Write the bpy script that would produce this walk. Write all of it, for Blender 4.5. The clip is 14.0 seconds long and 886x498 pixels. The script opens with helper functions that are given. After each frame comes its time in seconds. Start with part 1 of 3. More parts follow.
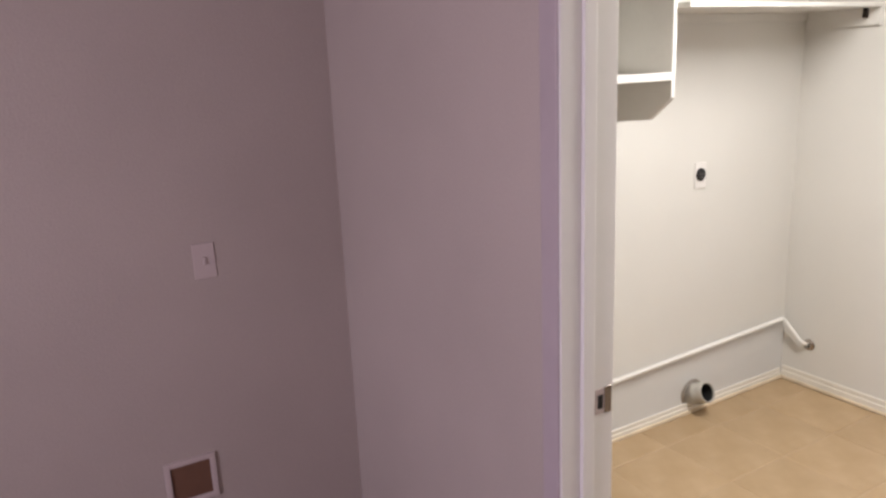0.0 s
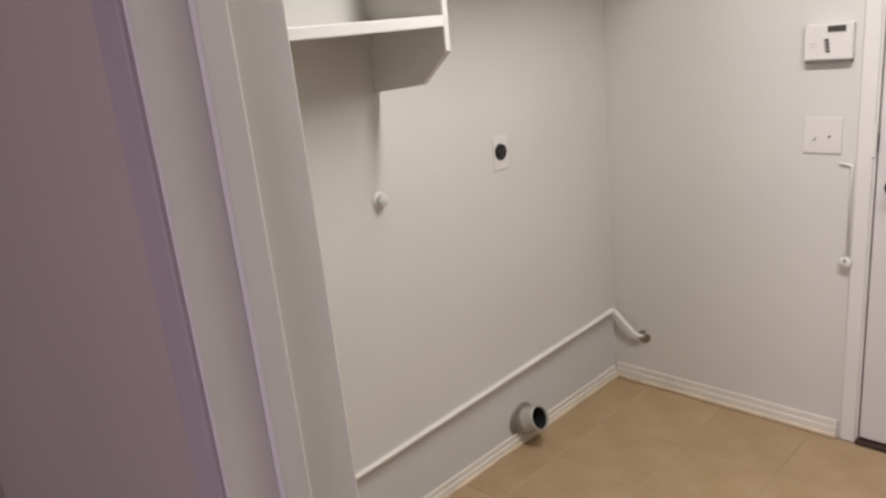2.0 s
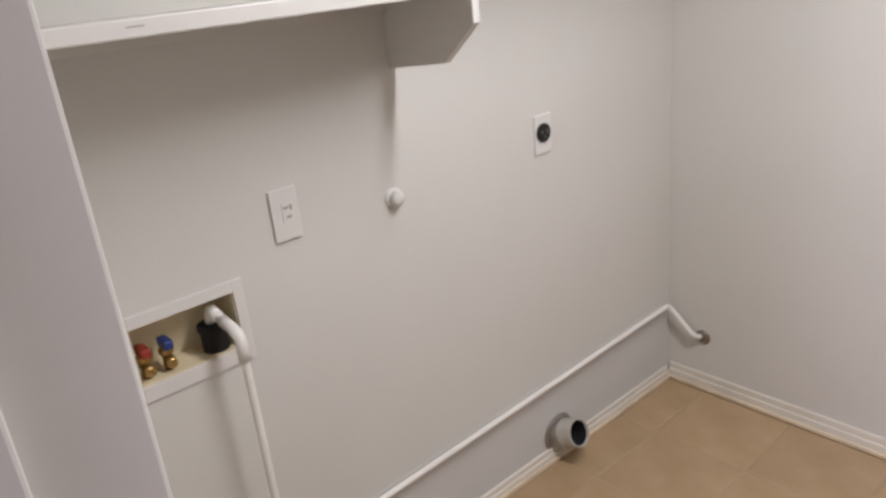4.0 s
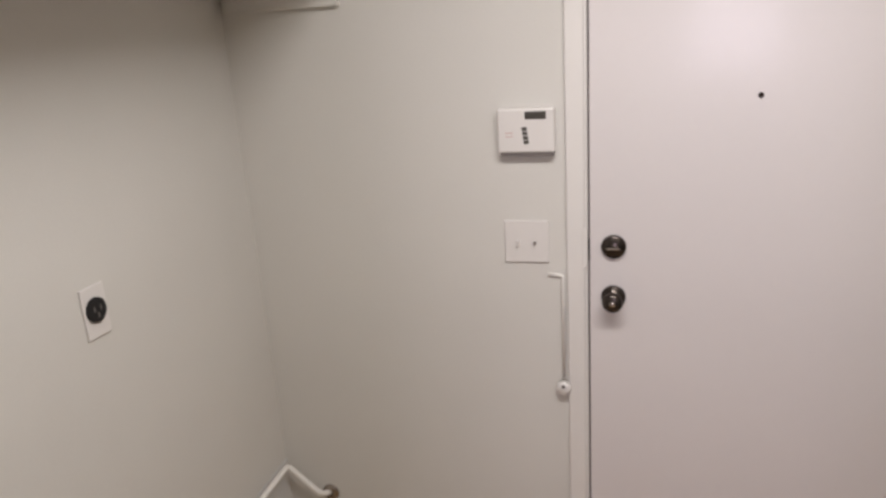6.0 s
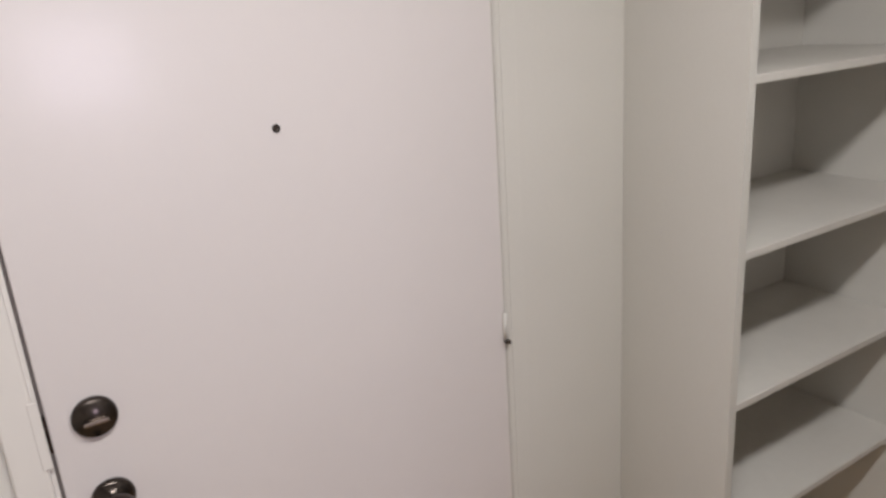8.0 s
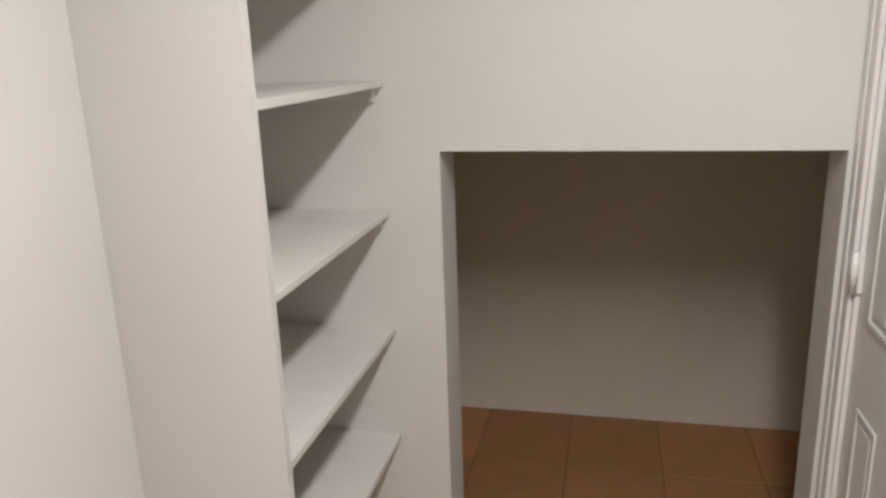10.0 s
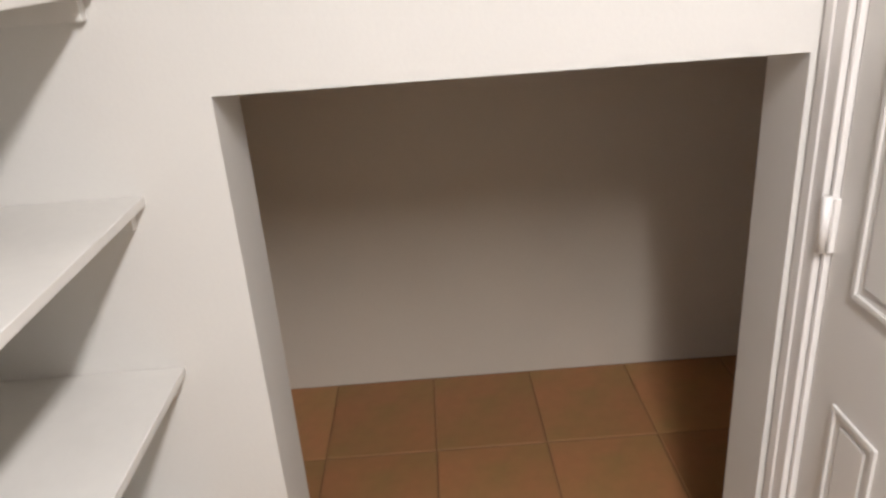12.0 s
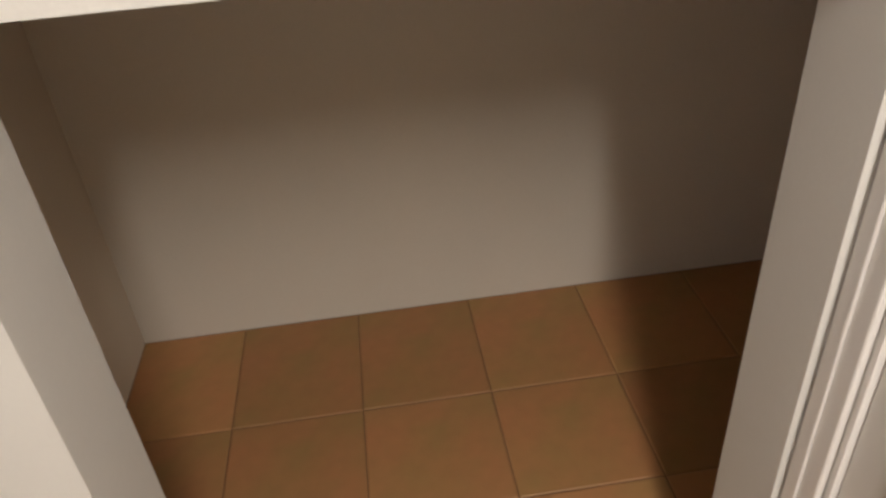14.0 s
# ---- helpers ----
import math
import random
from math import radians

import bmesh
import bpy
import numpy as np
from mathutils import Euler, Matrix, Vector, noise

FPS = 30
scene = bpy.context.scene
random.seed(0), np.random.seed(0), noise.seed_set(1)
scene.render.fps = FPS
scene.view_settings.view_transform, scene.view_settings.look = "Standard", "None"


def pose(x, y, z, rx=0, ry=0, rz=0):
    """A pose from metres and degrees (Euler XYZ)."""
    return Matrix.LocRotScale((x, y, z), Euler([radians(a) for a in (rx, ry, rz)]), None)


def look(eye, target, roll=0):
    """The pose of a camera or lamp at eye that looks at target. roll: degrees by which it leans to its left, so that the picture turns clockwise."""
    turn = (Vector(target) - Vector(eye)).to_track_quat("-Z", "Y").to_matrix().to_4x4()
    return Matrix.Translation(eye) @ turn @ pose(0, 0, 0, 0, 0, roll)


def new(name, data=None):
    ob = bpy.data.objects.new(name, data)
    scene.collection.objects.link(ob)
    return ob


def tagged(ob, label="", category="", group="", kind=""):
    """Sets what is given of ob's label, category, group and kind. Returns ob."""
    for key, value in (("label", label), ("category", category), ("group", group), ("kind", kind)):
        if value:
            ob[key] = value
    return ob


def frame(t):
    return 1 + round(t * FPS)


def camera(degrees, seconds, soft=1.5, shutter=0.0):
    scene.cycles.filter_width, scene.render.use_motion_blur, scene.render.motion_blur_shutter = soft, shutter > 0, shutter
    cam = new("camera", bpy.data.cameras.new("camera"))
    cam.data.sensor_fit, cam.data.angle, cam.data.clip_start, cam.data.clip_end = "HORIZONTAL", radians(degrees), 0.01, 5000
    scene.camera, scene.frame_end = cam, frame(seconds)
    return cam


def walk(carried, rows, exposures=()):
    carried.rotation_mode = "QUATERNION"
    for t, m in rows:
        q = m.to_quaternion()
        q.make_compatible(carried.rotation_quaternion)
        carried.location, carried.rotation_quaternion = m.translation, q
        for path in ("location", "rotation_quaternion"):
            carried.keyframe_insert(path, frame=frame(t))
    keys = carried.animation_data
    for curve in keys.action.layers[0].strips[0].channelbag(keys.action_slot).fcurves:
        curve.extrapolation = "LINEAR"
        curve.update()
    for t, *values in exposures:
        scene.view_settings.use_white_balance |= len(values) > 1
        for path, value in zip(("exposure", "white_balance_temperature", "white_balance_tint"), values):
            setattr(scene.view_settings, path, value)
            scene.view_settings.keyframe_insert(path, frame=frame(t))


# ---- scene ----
cam = camera(62.0, 14.0, soft=2.8)
PATH = [
    (0, (2.244, -3.36, 1.698), (0.571, -2.381, 1.206), -2.5),
    (0.5, (2.007, -3.243, 1.671), (0.516, -2.024, 1.132), -3.2),
    (1, (1.826, -3.073, 1.612), (0.483, -1.704, 1.045), -4.8),
    (1.5, (1.757, -2.851, 1.611), (0.421, -1.481, 1.029), -5.7),
    (2, (1.705, -2.666, 1.585), (0.325, -1.333, 1.022), -5.9),
    (4.3, (1.406, -2.303, 1.659), (-0.03, -1.119, 0.926), -6.1),
    (4.5, (1.364, -2.285, 1.642), (0.004, -1.003, 0.93), -5.9),
    (5, (1.29, -2.231, 1.652), (0.21, -0.681, 0.994), -4.5),
    (5.5, (1.21, -2.076, 1.687), (0.411, -0.351, 1.064), -4.0),
    (6, (1.184, -1.936, 1.715), (0.635, -0.105, 1.127), -3.8),
    (6.5, (0.915, -1.66, 1.753), (0.913, 0.221, 1.074), -3.7),
    (7, (0.962, -1.381, 1.779), (1.209, 0.427, 0.961), -4.6),
    (7.5, (1.023, -1.221, 1.721), (1.552, 0.548, 0.954), -5.2),
    (8, (1.025, -1.135, 1.655), (2.02, 0.494, 1.046), -4.0),
    (8.5, (1.012, -0.978, 1.637), (2.482, 0.268, 1.101), -0.4),
    (9, (1.064, -0.956, 1.653), (2.746, -0.004, 1.139), -0.7),
    (9.2, (1.051, -0.944, 1.643), (2.795, -0.098, 1.148), -0.7),
    (11.3, (1.382, -0.819, 1.546), (3.254, -0.751, 0.845), -3.4),
    (11.5, (1.468, -0.849, 1.561), (3.32, -0.753, 0.812), -3.9),
    (12, (1.7, -0.798, 1.548), (3.541, -0.809, 0.767), -4.2),
    (12.5, (1.887, -0.846, 1.544), (3.706, -0.816, 0.712), -5.5),
    (13, (2.039, -0.902, 1.538), (3.798, -0.823, 0.59), -6.0),
    (13.5, (2.149, -0.917, 1.524), (3.838, -0.863, 0.453), -6.3),
    (14, (2.184, -0.872, 1.505), (3.837, -1.015, 0.389), -4.7),
]
walk(cam, [(t, look(e, g, r)) for t, e, g, r in PATH],
     [(0, 0.68, 6500, 10), (0.5, 0.32, 6500, 10), (1, 0.05, 6500, 10), (1.5, -0.08, 6550, 11), (2, 0.0, 6500, 11), (4.3, 0.06, 6200, 13), (5, 0.06, 6300, 13), (5.5, -0.10, 6600, 12),
      (6, -0.24, 6550, 12), (7, -0.42, 6550, 12), (7.5, -0.40, 6450, 11), (8, -0.24, 6450, 11), (8.5, -0.12, 6450, 11), (9, 0.02, 6400, 11), (11.3, 0.70, 6400, 12), (12, 0.93, 6350, 13),
      (12.5, 1.02, 6400, 13), (13, 1.10, 6400, 13), (13.5, 1.00, 6650, 12), (14, 0.80, 6950, 12)])

# ---- light ----
world = bpy.data.worlds.new("world")
scene.world = world
world.use_nodes = True
wn = world.node_tree.nodes
sky = wn.new("ShaderNodeTexSky")
sky.sky_type, sky.sun_disc = "NISHITA", False
sky.sun_elevation, sky.sun_rotation = radians(35), radians(200)
wn["Background"].inputs[1].default_value = 0.08
world.node_tree.links.new(sky.outputs[0], wn["Background"].inputs[0])

LAMP = (1.28, -1.09, 2.44)
bulb = bpy.data.lights.new("ceiling_bulb", "AREA")
bulb.shape, bulb.size, bulb.size_y, bulb.energy, bulb.color = "RECTANGLE", 1.12, 0.12, 31.0, (1.0, 0.975, 0.955)
new("ceiling_bulb", bulb).matrix_world = pose(LAMP[0], LAMP[1], LAMP[2] - 0.078)

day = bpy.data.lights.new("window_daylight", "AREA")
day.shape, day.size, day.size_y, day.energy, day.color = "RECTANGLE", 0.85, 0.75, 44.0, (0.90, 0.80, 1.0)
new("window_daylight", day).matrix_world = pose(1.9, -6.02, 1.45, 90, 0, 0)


# ---- materials ----
def material(name, colour, rough=0.6, metal=0.0, var=0.06, scale=3.0, grain=60.0, bump=0.05, tint=None, piece=0.0, coat=0.0):
    """A painted or natural surface: two scales of colour variation and a fine relief."""
    m = bpy.data.materials.new(name)
    m.use_nodes = True
    n, l = m.node_tree.nodes, m.node_tree.links
    b = n["Principled BSDF"]
    tc = n.new("ShaderNodeTexCoord")
    big = n.new("ShaderNodeTexNoise")
    big.inputs["Scale"].default_value, big.inputs["Detail"].default_value = scale, 4.0
    fine = n.new("ShaderNodeTexNoise")
    fine.inputs["Scale"].default_value, fine.inputs["Detail"].default_value = grain, 3.0
    for t in (big, fine):
        l.new(tc.outputs["Object"], t.inputs["Vector"])
    mix = n.new("ShaderNodeMix")
    mix.data_type = "RGBA"
    c = Vector(colour)
    other = Vector(tint) if tint else c * (1 - 2.5 * var)
    mix.inputs[6].default_value, mix.inputs[7].default_value = (*(c * (1 + var * 0.3)), 1), (*other, 1)
    ramp = n.new("ShaderNodeMapRange")
    ramp.inputs[1].default_value, ramp.inputs[2].default_value = 0.35, 0.75
    l.new(big.outputs[0], ramp.inputs[0])
    l.new(ramp.outputs[0], mix.inputs[0])
    hsv = n.new("ShaderNodeHueSaturation")
    l.new(mix.outputs[2], hsv.inputs["Color"])
    val = n.new("ShaderNodeMapRange")
    val.inputs[3].default_value, val.inputs[4].default_value = 1 - var, 1 + var
    l.new(fine.outputs[0], val.inputs[0])
    if piece:
        info = n.new("ShaderNodeObjectInfo")
        pm = n.new("ShaderNodeMapRange")
        pm.inputs[3].default_value, pm.inputs[4].default_value = 1 - piece, 1 + piece
        l.new(info.outputs["Random"], pm.inputs[0])
        mul = n.new("ShaderNodeMath")
        mul.operation = "MULTIPLY"
        l.new(val.outputs[0], mul.inputs[0])
        l.new(pm.outputs[0], mul.inputs[1])
        l.new(mul.outputs[0], hsv.inputs["Value"])
    else:
        l.new(val.outputs[0], hsv.inputs["Value"])
    l.new(hsv.outputs[0], b.inputs["Base Color"])
    rr = n.new("ShaderNodeMapRange")
    rr.inputs[3].default_value, rr.inputs[4].default_value = max(0.05, rough - 0.08), min(1, rough + 0.08)
    l.new(big.outputs[0], rr.inputs[0])
    l.new(rr.outputs[0], b.inputs["Roughness"])
    b.inputs["Metallic"].default_value = metal
    b.inputs["Coat Weight"].default_value, b.inputs["Coat Roughness"].default_value = coat, 0.13
    if bump:
        bp = n.new("ShaderNodeBump")
        bp.inputs["Strength"].default_value, bp.inputs["Distance"].default_value = bump, 0.004
        l.new(fine.outputs[0], bp.inputs["Height"])
        l.new(bp.outputs[0], b.inputs["Normal"])
    return m


WALL = material("wall_paint", (0.638, 0.62, 0.582), 0.75, var=0.02, scale=1.5, grain=140, bump=0.08)
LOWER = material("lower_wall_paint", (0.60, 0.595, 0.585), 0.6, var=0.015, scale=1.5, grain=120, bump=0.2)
# Off-white wall paint lightened and warmed to stand in for light bounced off terracotta
STORE = material("storage_bounce_tint", (0.70, 0.645, 0.555), 0.8, var=0.03, scale=1.2, grain=120, bump=0.15)
CEIL = material("ceiling_paint", (0.78, 0.76, 0.72), 0.9, var=0.02, grain=90, bump=0.4)
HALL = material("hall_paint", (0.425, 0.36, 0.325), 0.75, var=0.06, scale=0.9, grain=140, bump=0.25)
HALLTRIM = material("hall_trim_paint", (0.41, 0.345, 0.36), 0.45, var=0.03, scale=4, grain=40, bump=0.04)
TRIM = material("trim_enamel", (0.72, 0.695, 0.665), 0.4, var=0.015, scale=4, grain=40, bump=0.04)
BASE = material("baseboard_paint", (0.73, 0.685, 0.61), 0.45, var=0.04, scale=6, grain=50, bump=0.06)
DOORP = material("door_enamel", (0.68, 0.642, 0.635), 0.33, var=0.012, scale=2, grain=30, bump=0.02, coat=0.14)
CLOSETP = material("closet_door_enamel", (0.655, 0.635, 0.60), 0.36, var=0.015, scale=2, grain=30, bump=0.04)
SHELF = material("shelf_paint", (0.66, 0.64, 0.60), 0.5, var=0.03, scale=5, grain=50, bump=0.08)
TILE = material("floor_tile", (0.365, 0.253, 0.140), 0.5, var=0.05, scale=7, grain=60, bump=0.06, tint=(0.44, 0.315, 0.19), piece=0.05)
CLAY = material("terracotta_tile", (0.42, 0.19, 0.080), 0.55, var=0.11, scale=4.5, grain=24, bump=0.12, tint=(0.33, 0.21, 0.075), piece=0.12)
GROUT = material("grout", (0.44, 0.325, 0.21), 0.9, var=0.08, grain=120, bump=0.2)
CLAYGROUT = material("clay_grout", (0.20, 0.105, 0.05), 0.9, var=0.08, grain=120, bump=0.2)
BROWN = material("hall_floor", (0.16, 0.08, 0.05), 0.5, var=0.1, scale=4, grain=30, bump=0.05)
BRONZE = material("dark_bronze", (0.075, 0.062, 0.055), 0.25, 0.9, var=0.1, grain=30, bump=0.02)
NICKEL = material("worn_nickel", (0.42, 0.37, 0.33), 0.22, 1.0, var=0.06, grain=30, bump=0.02)
AGED = material("aged_nickel", (0.27, 0.225, 0.20), 0.25, 1.0, var=0.08, grain=30, bump=0.02)
DUCT = material("painted_duct", (0.50, 0.475, 0.43), 0.5, 0.15, var=0.1, scale=14, grain=30, bump=0.05)
STEEL = material("galvanised_duct", (0.33, 0.30, 0.27), 0.5, 0.7, var=0.1, scale=12, grain=30, bump=0.05)
BLACK = material("black_rubber", (0.010, 0.009, 0.009), 0.9, var=0.1, bump=0.05)
PLATE = material("white_plastic", (0.70, 0.672, 0.645), 0.35, var=0.01, bump=0.0)
CREAM = material("cream_plastic", (0.72, 0.62, 0.42), 0.45, var=0.05, scale=8, bump=0.02)
PVC = material("white_pvc", (0.80, 0.78, 0.74), 0.4, var=0.03, bump=0.02)
RED = material("red_handle", (0.30, 0.035, 0.02), 0.4, bump=0.0)
BLUE = material("blue_handle", (0.025, 0.05, 0.20), 0.4, bump=0.0)
BRASS = material("brass", (0.50, 0.33, 0.12), 0.35, 0.9, var=0.1, bump=0.02)
LCD = material("lcd_grey", (0.055, 0.05, 0.04), 0.3, bump=0.0)
GREY = material("grey_print", (0.16, 0.14, 0.13), 0.6, bump=0.0)
STRIP = material("grey_strip", (0.36, 0.33, 0.31), 0.7, var=0.03, bump=0.02)
PINK = material("red_print", (0.55, 0.28, 0.26), 0.6, bump=0.0)
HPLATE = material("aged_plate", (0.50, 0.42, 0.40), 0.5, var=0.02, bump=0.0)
SILL = material("threshold_wood", (0.05, 0.022, 0.015), 0.5, var=0.15, grain=30, bump=0.05)
# Brown of the added board above the storage, chosen for its bounced light
BOUNCE = material("bounce_brown", (0.45, 0.30, 0.16), 0.7, var=0.15, scale=10, grain=40, bump=0.1)


# ---- shapes ----
def box(bm, x0, x1, y0, y1, z0, z1, bevel=0.0):
    r = bmesh.ops.create_cube(bm, size=1.0)
    m = Matrix.Translation(((x0 + x1) / 2, (y0 + y1) / 2, (z0 + z1) / 2)) @ Matrix.Diagonal((abs(x1 - x0), abs(y1 - y0), abs(z1 - z0), 1))
    bmesh.ops.transform(bm, matrix=m, verts=r["verts"])
    if bevel:
        edges = list({e for v in r["verts"] for e in v.link_edges})
        bmesh.ops.bevel(bm, geom=edges, offset=bevel, segments=2, profile=0.5, affect="EDGES")
    return bm


def boxes(*specs, bevel=0.0):
    bm = bmesh.new()
    for s in specs:
        box(bm, *s, bevel=bevel)
    return bm


def lathe(bm, profile, centre, axis, steps=28):
    """A turned shape: (distance along axis, radius) pairs."""
    axis = Vector(axis).normalized()
    side = axis.orthogonal().normalized()
    up = axis.cross(side)
    rings = []
    for d, r in profile:
        rings.append([bm.verts.new(Vector(centre) + axis * d + (side * math.cos(a) + up * math.sin(a)) * max(r, 1e-4))
                      for a in (2 * math.pi * i / steps for i in range(steps))])
    for a, b in zip(rings, rings[1:]):
        for i in range(steps):
            f = bm.faces.new((a[i], a[(i + 1) % steps], b[(i + 1) % steps], b[i]))
            f.smooth = True
    bmesh.ops.recalc_face_normals(bm, faces=bm.faces[:])
    return bm


def tube(points, radius, steps=14, bend=0.03):
    """A pipe along points with rounded corners."""
    pts = [Vector(p) for p in points]
    path = [pts[0]]
    for a, b, c in zip(pts, pts[1:], pts[2:]):
        d = min(bend, (a - b).length * 0.45, (c - b).length * 0.45)
        p, q = b + (a - b).normalized() * d, b + (c - b).normalized() * d
        path += [p.lerp(b, t).lerp(b.lerp(q, t), t) for t in (0, 0.25, 0.5, 0.75, 1)]
    path.append(pts[-1])
    bm = bmesh.new()
    rings, side = [], None
    for i, p in enumerate(path):
        way = (path[min(i + 1, len(path) - 1)] - path[max(i - 1, 0)]).normalized()
        side = way.orthogonal().normalized() if side is None else (side - way * side.dot(way)).normalized()
        up = way.cross(side)
        rings.append([bm.verts.new(p + (side * math.cos(k) + up * math.sin(k)) * radius) for k in (2 * math.pi * j / steps for j in range(steps))])
    for a, b in zip(rings, rings[1:]):
        for j in range(steps):
            bm.faces.new((a[j], a[(j + 1) % steps], b[(j + 1) % steps], b[j])).smooth = True
    bm.faces.new(rings[0]), bm.faces.new(rings[-1])
    bmesh.ops.recalc_face_normals(bm, faces=bm.faces[:])
    return bm


def part(name, bm, mat, parent=None, label=""):
    me = bpy.data.meshes.new(name)
    bm.to_mesh(me)
    bm.free()
    me.materials.append(mat)
    ob = new(name, me)
    if parent:
        ob.parent = parent
    if label:
        ob["label"] = label
    return ob


def thing(name, label, category, group=""):
    return tagged(new(name), label, category, group)


def setting(name, bm, mat, label, category):
    return tagged(part(name, bm, mat), label, category, kind="structure")


H = 2.44                     # ceiling height
SY0, SY1 = -2.255, -2.386     # wall with the doorway, room side and hall side
EX0, EX1 = 2.815, 2.955        # wall with the low opening
NY0, NY1 = -0.476, -1.377    # the low opening
CY = -1.402                  # short wall with the closet door
BX = 4.098                    # back of the storage under the stairs
JX0, JX1 = 1.076, 1.880        # faces of the doorway jambs
HX = -0.120                   # west wall of the hall

# ---- structure ----
BOX_Y0, BOX_Y1, BOX_Z0, BOX_Z1 = -1.972, -1.738, 0.891, 1.027
setting("wall_west", boxes((-0.12, 0, BOX_Y1, 0.12, 0, H), (-0.12, 0, SY0, BOX_Y0, 0, H), (-0.12, 0, BOX_Y0, BOX_Y1, 0, BOX_Z0),
        (-0.12, 0, BOX_Y0, BOX_Y1, BOX_Z1, H)), WALL, "off-white painted laundry wall with hookups", "wall")
setting("wall_north", boxes((0, 1.008, 0, 0.12, 0, H), (1.862, EX1, 0, 0.12, 0, H), (1.008, 1.862, 0, 0.12, 2.045, H)), WALL,
        "off-white painted wall around the exterior door", "wall")
setting("wall_east", boxes((EX0, EX1 + 0.025, NY0, 0, 0, H), (EX0, EX1, NY1, NY0, 1.350, H), (EX0, EX1, CY, NY1, 0, H)), WALL,
        "off-white wall with a low storage opening", "wall")
setting("wall_closet", boxes((2.742, EX1, CY - 0.12, CY, 0, H), (1.95, 2.188, CY - 0.12, CY, 0, H), (2.188, 2.742, CY - 0.12, CY, 2.045, H)), WALL,
        "short off-white wall around the closet door", "wall")
setting("wall_return", boxes((1.95, 2.07, SY0, CY - 0.12, 0, H)), WALL, "off-white painted return wall", "wall")
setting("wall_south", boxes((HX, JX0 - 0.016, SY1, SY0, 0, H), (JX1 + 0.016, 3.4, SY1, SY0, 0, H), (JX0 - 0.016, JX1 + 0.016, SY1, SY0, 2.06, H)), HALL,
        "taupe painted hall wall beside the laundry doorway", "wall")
setting("wall_south_lining", boxes((0, JX0 - 0.016, SY0, SY0 + 0.006, 0, H), (JX1 + 0.016, 1.95, SY0, SY0 + 0.006, 0, H), (JX0 - 0.016, JX1 + 0.016, SY0, SY0 + 0.006, 2.06, H)), WALL, "off-white wall face inside the laundry doorway", "wall")
setting("storage_wall_north", boxes((EX1 + 0.026, BX + 0.1, -0.058, 0.0, 0, H)), STORE, "off-white side wall of the storage, warm bounced light in its colour", "wall")
setting("storage_wall_back", boxes((BX, BX + 0.1, -2.3, -0.058, 0, H)), STORE, "off-white back wall of the storage, warm bounced light in its colour", "wall")
setting("storage_wall_south", boxes((EX1, BX, SY1, SY0, 0, H)), STORE, "off-white end wall of the storage, warm bounced light in its colour", "wall")
setting("closet_wall", boxes((EX1 - 0.12, EX1, SY0, CY - 0.12, 0, H)), WALL, "off-white inner closet wall", "wall")
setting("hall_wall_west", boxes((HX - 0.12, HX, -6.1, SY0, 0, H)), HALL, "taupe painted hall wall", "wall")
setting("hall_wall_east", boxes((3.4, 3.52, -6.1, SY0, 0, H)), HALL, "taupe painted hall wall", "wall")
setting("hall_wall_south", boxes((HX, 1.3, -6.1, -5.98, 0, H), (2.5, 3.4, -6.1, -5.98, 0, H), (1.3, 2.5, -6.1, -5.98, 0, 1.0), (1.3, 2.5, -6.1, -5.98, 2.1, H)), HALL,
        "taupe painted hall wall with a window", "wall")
# Unseen board added to cut and brown the bounced light in the storage
setting("storage_bounce_board", boxes((EX1, BX, SY0, -0.058, 1.62, 1.70)), BOUNCE, "unseen brown board over the storage, added to dim and warm its light", "ceiling")
setting("ceiling", boxes((-0.12, BX + 0.1, SY0, 0.12, H, H + 0.1)), CEIL, "flat white laundry ceiling", "ceiling")
setting("hall_ceiling", boxes((HX - 0.12, 3.52, -6.1, SY0, H, H + 0.1)), CEIL, "flat white hall ceiling", "ceiling")
floor = setting("floor", boxes((-0.12, EX1, SY0, 0.12, -0.12, -0.003)), GROUT, "beige ceramic tile floor with pale grout", "floor")
storage_floor = setting("storage_floor", boxes((EX1, BX + 0.1, SY0, 0.0, -0.12, -0.003)), CLAYGROUT, "terracotta tile floor with dark grout", "floor")
setting("hall_floor", boxes((HX - 0.12, 3.52, -6.1, SY0, -0.12, -0.001)), BROWN, "dark brown hall floor", "floor")

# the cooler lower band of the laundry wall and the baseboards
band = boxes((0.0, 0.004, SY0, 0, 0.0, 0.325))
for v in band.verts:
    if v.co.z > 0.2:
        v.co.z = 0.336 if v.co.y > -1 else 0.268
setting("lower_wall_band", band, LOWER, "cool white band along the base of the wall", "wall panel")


def baseboard(name, x0, x1, y0, y1, h):
    along_x = abs(x1 - x0) > abs(y1 - y0)
    specs = [(x0, x1, y0, y1, 0, h * 0.62)]
    if along_x:
        specs.append((x0, x1, y1 - (y1 - y0) * 0.62, y1, h * 0.62, h))
    else:
        specs.append((x0, x0 + (x1 - x0) * 0.62, y0, y1, h * 0.62, h))
    return setting(name, boxes(*specs, bevel=0.003), BASE, "cream-white painted stepped baseboard", "baseboard")


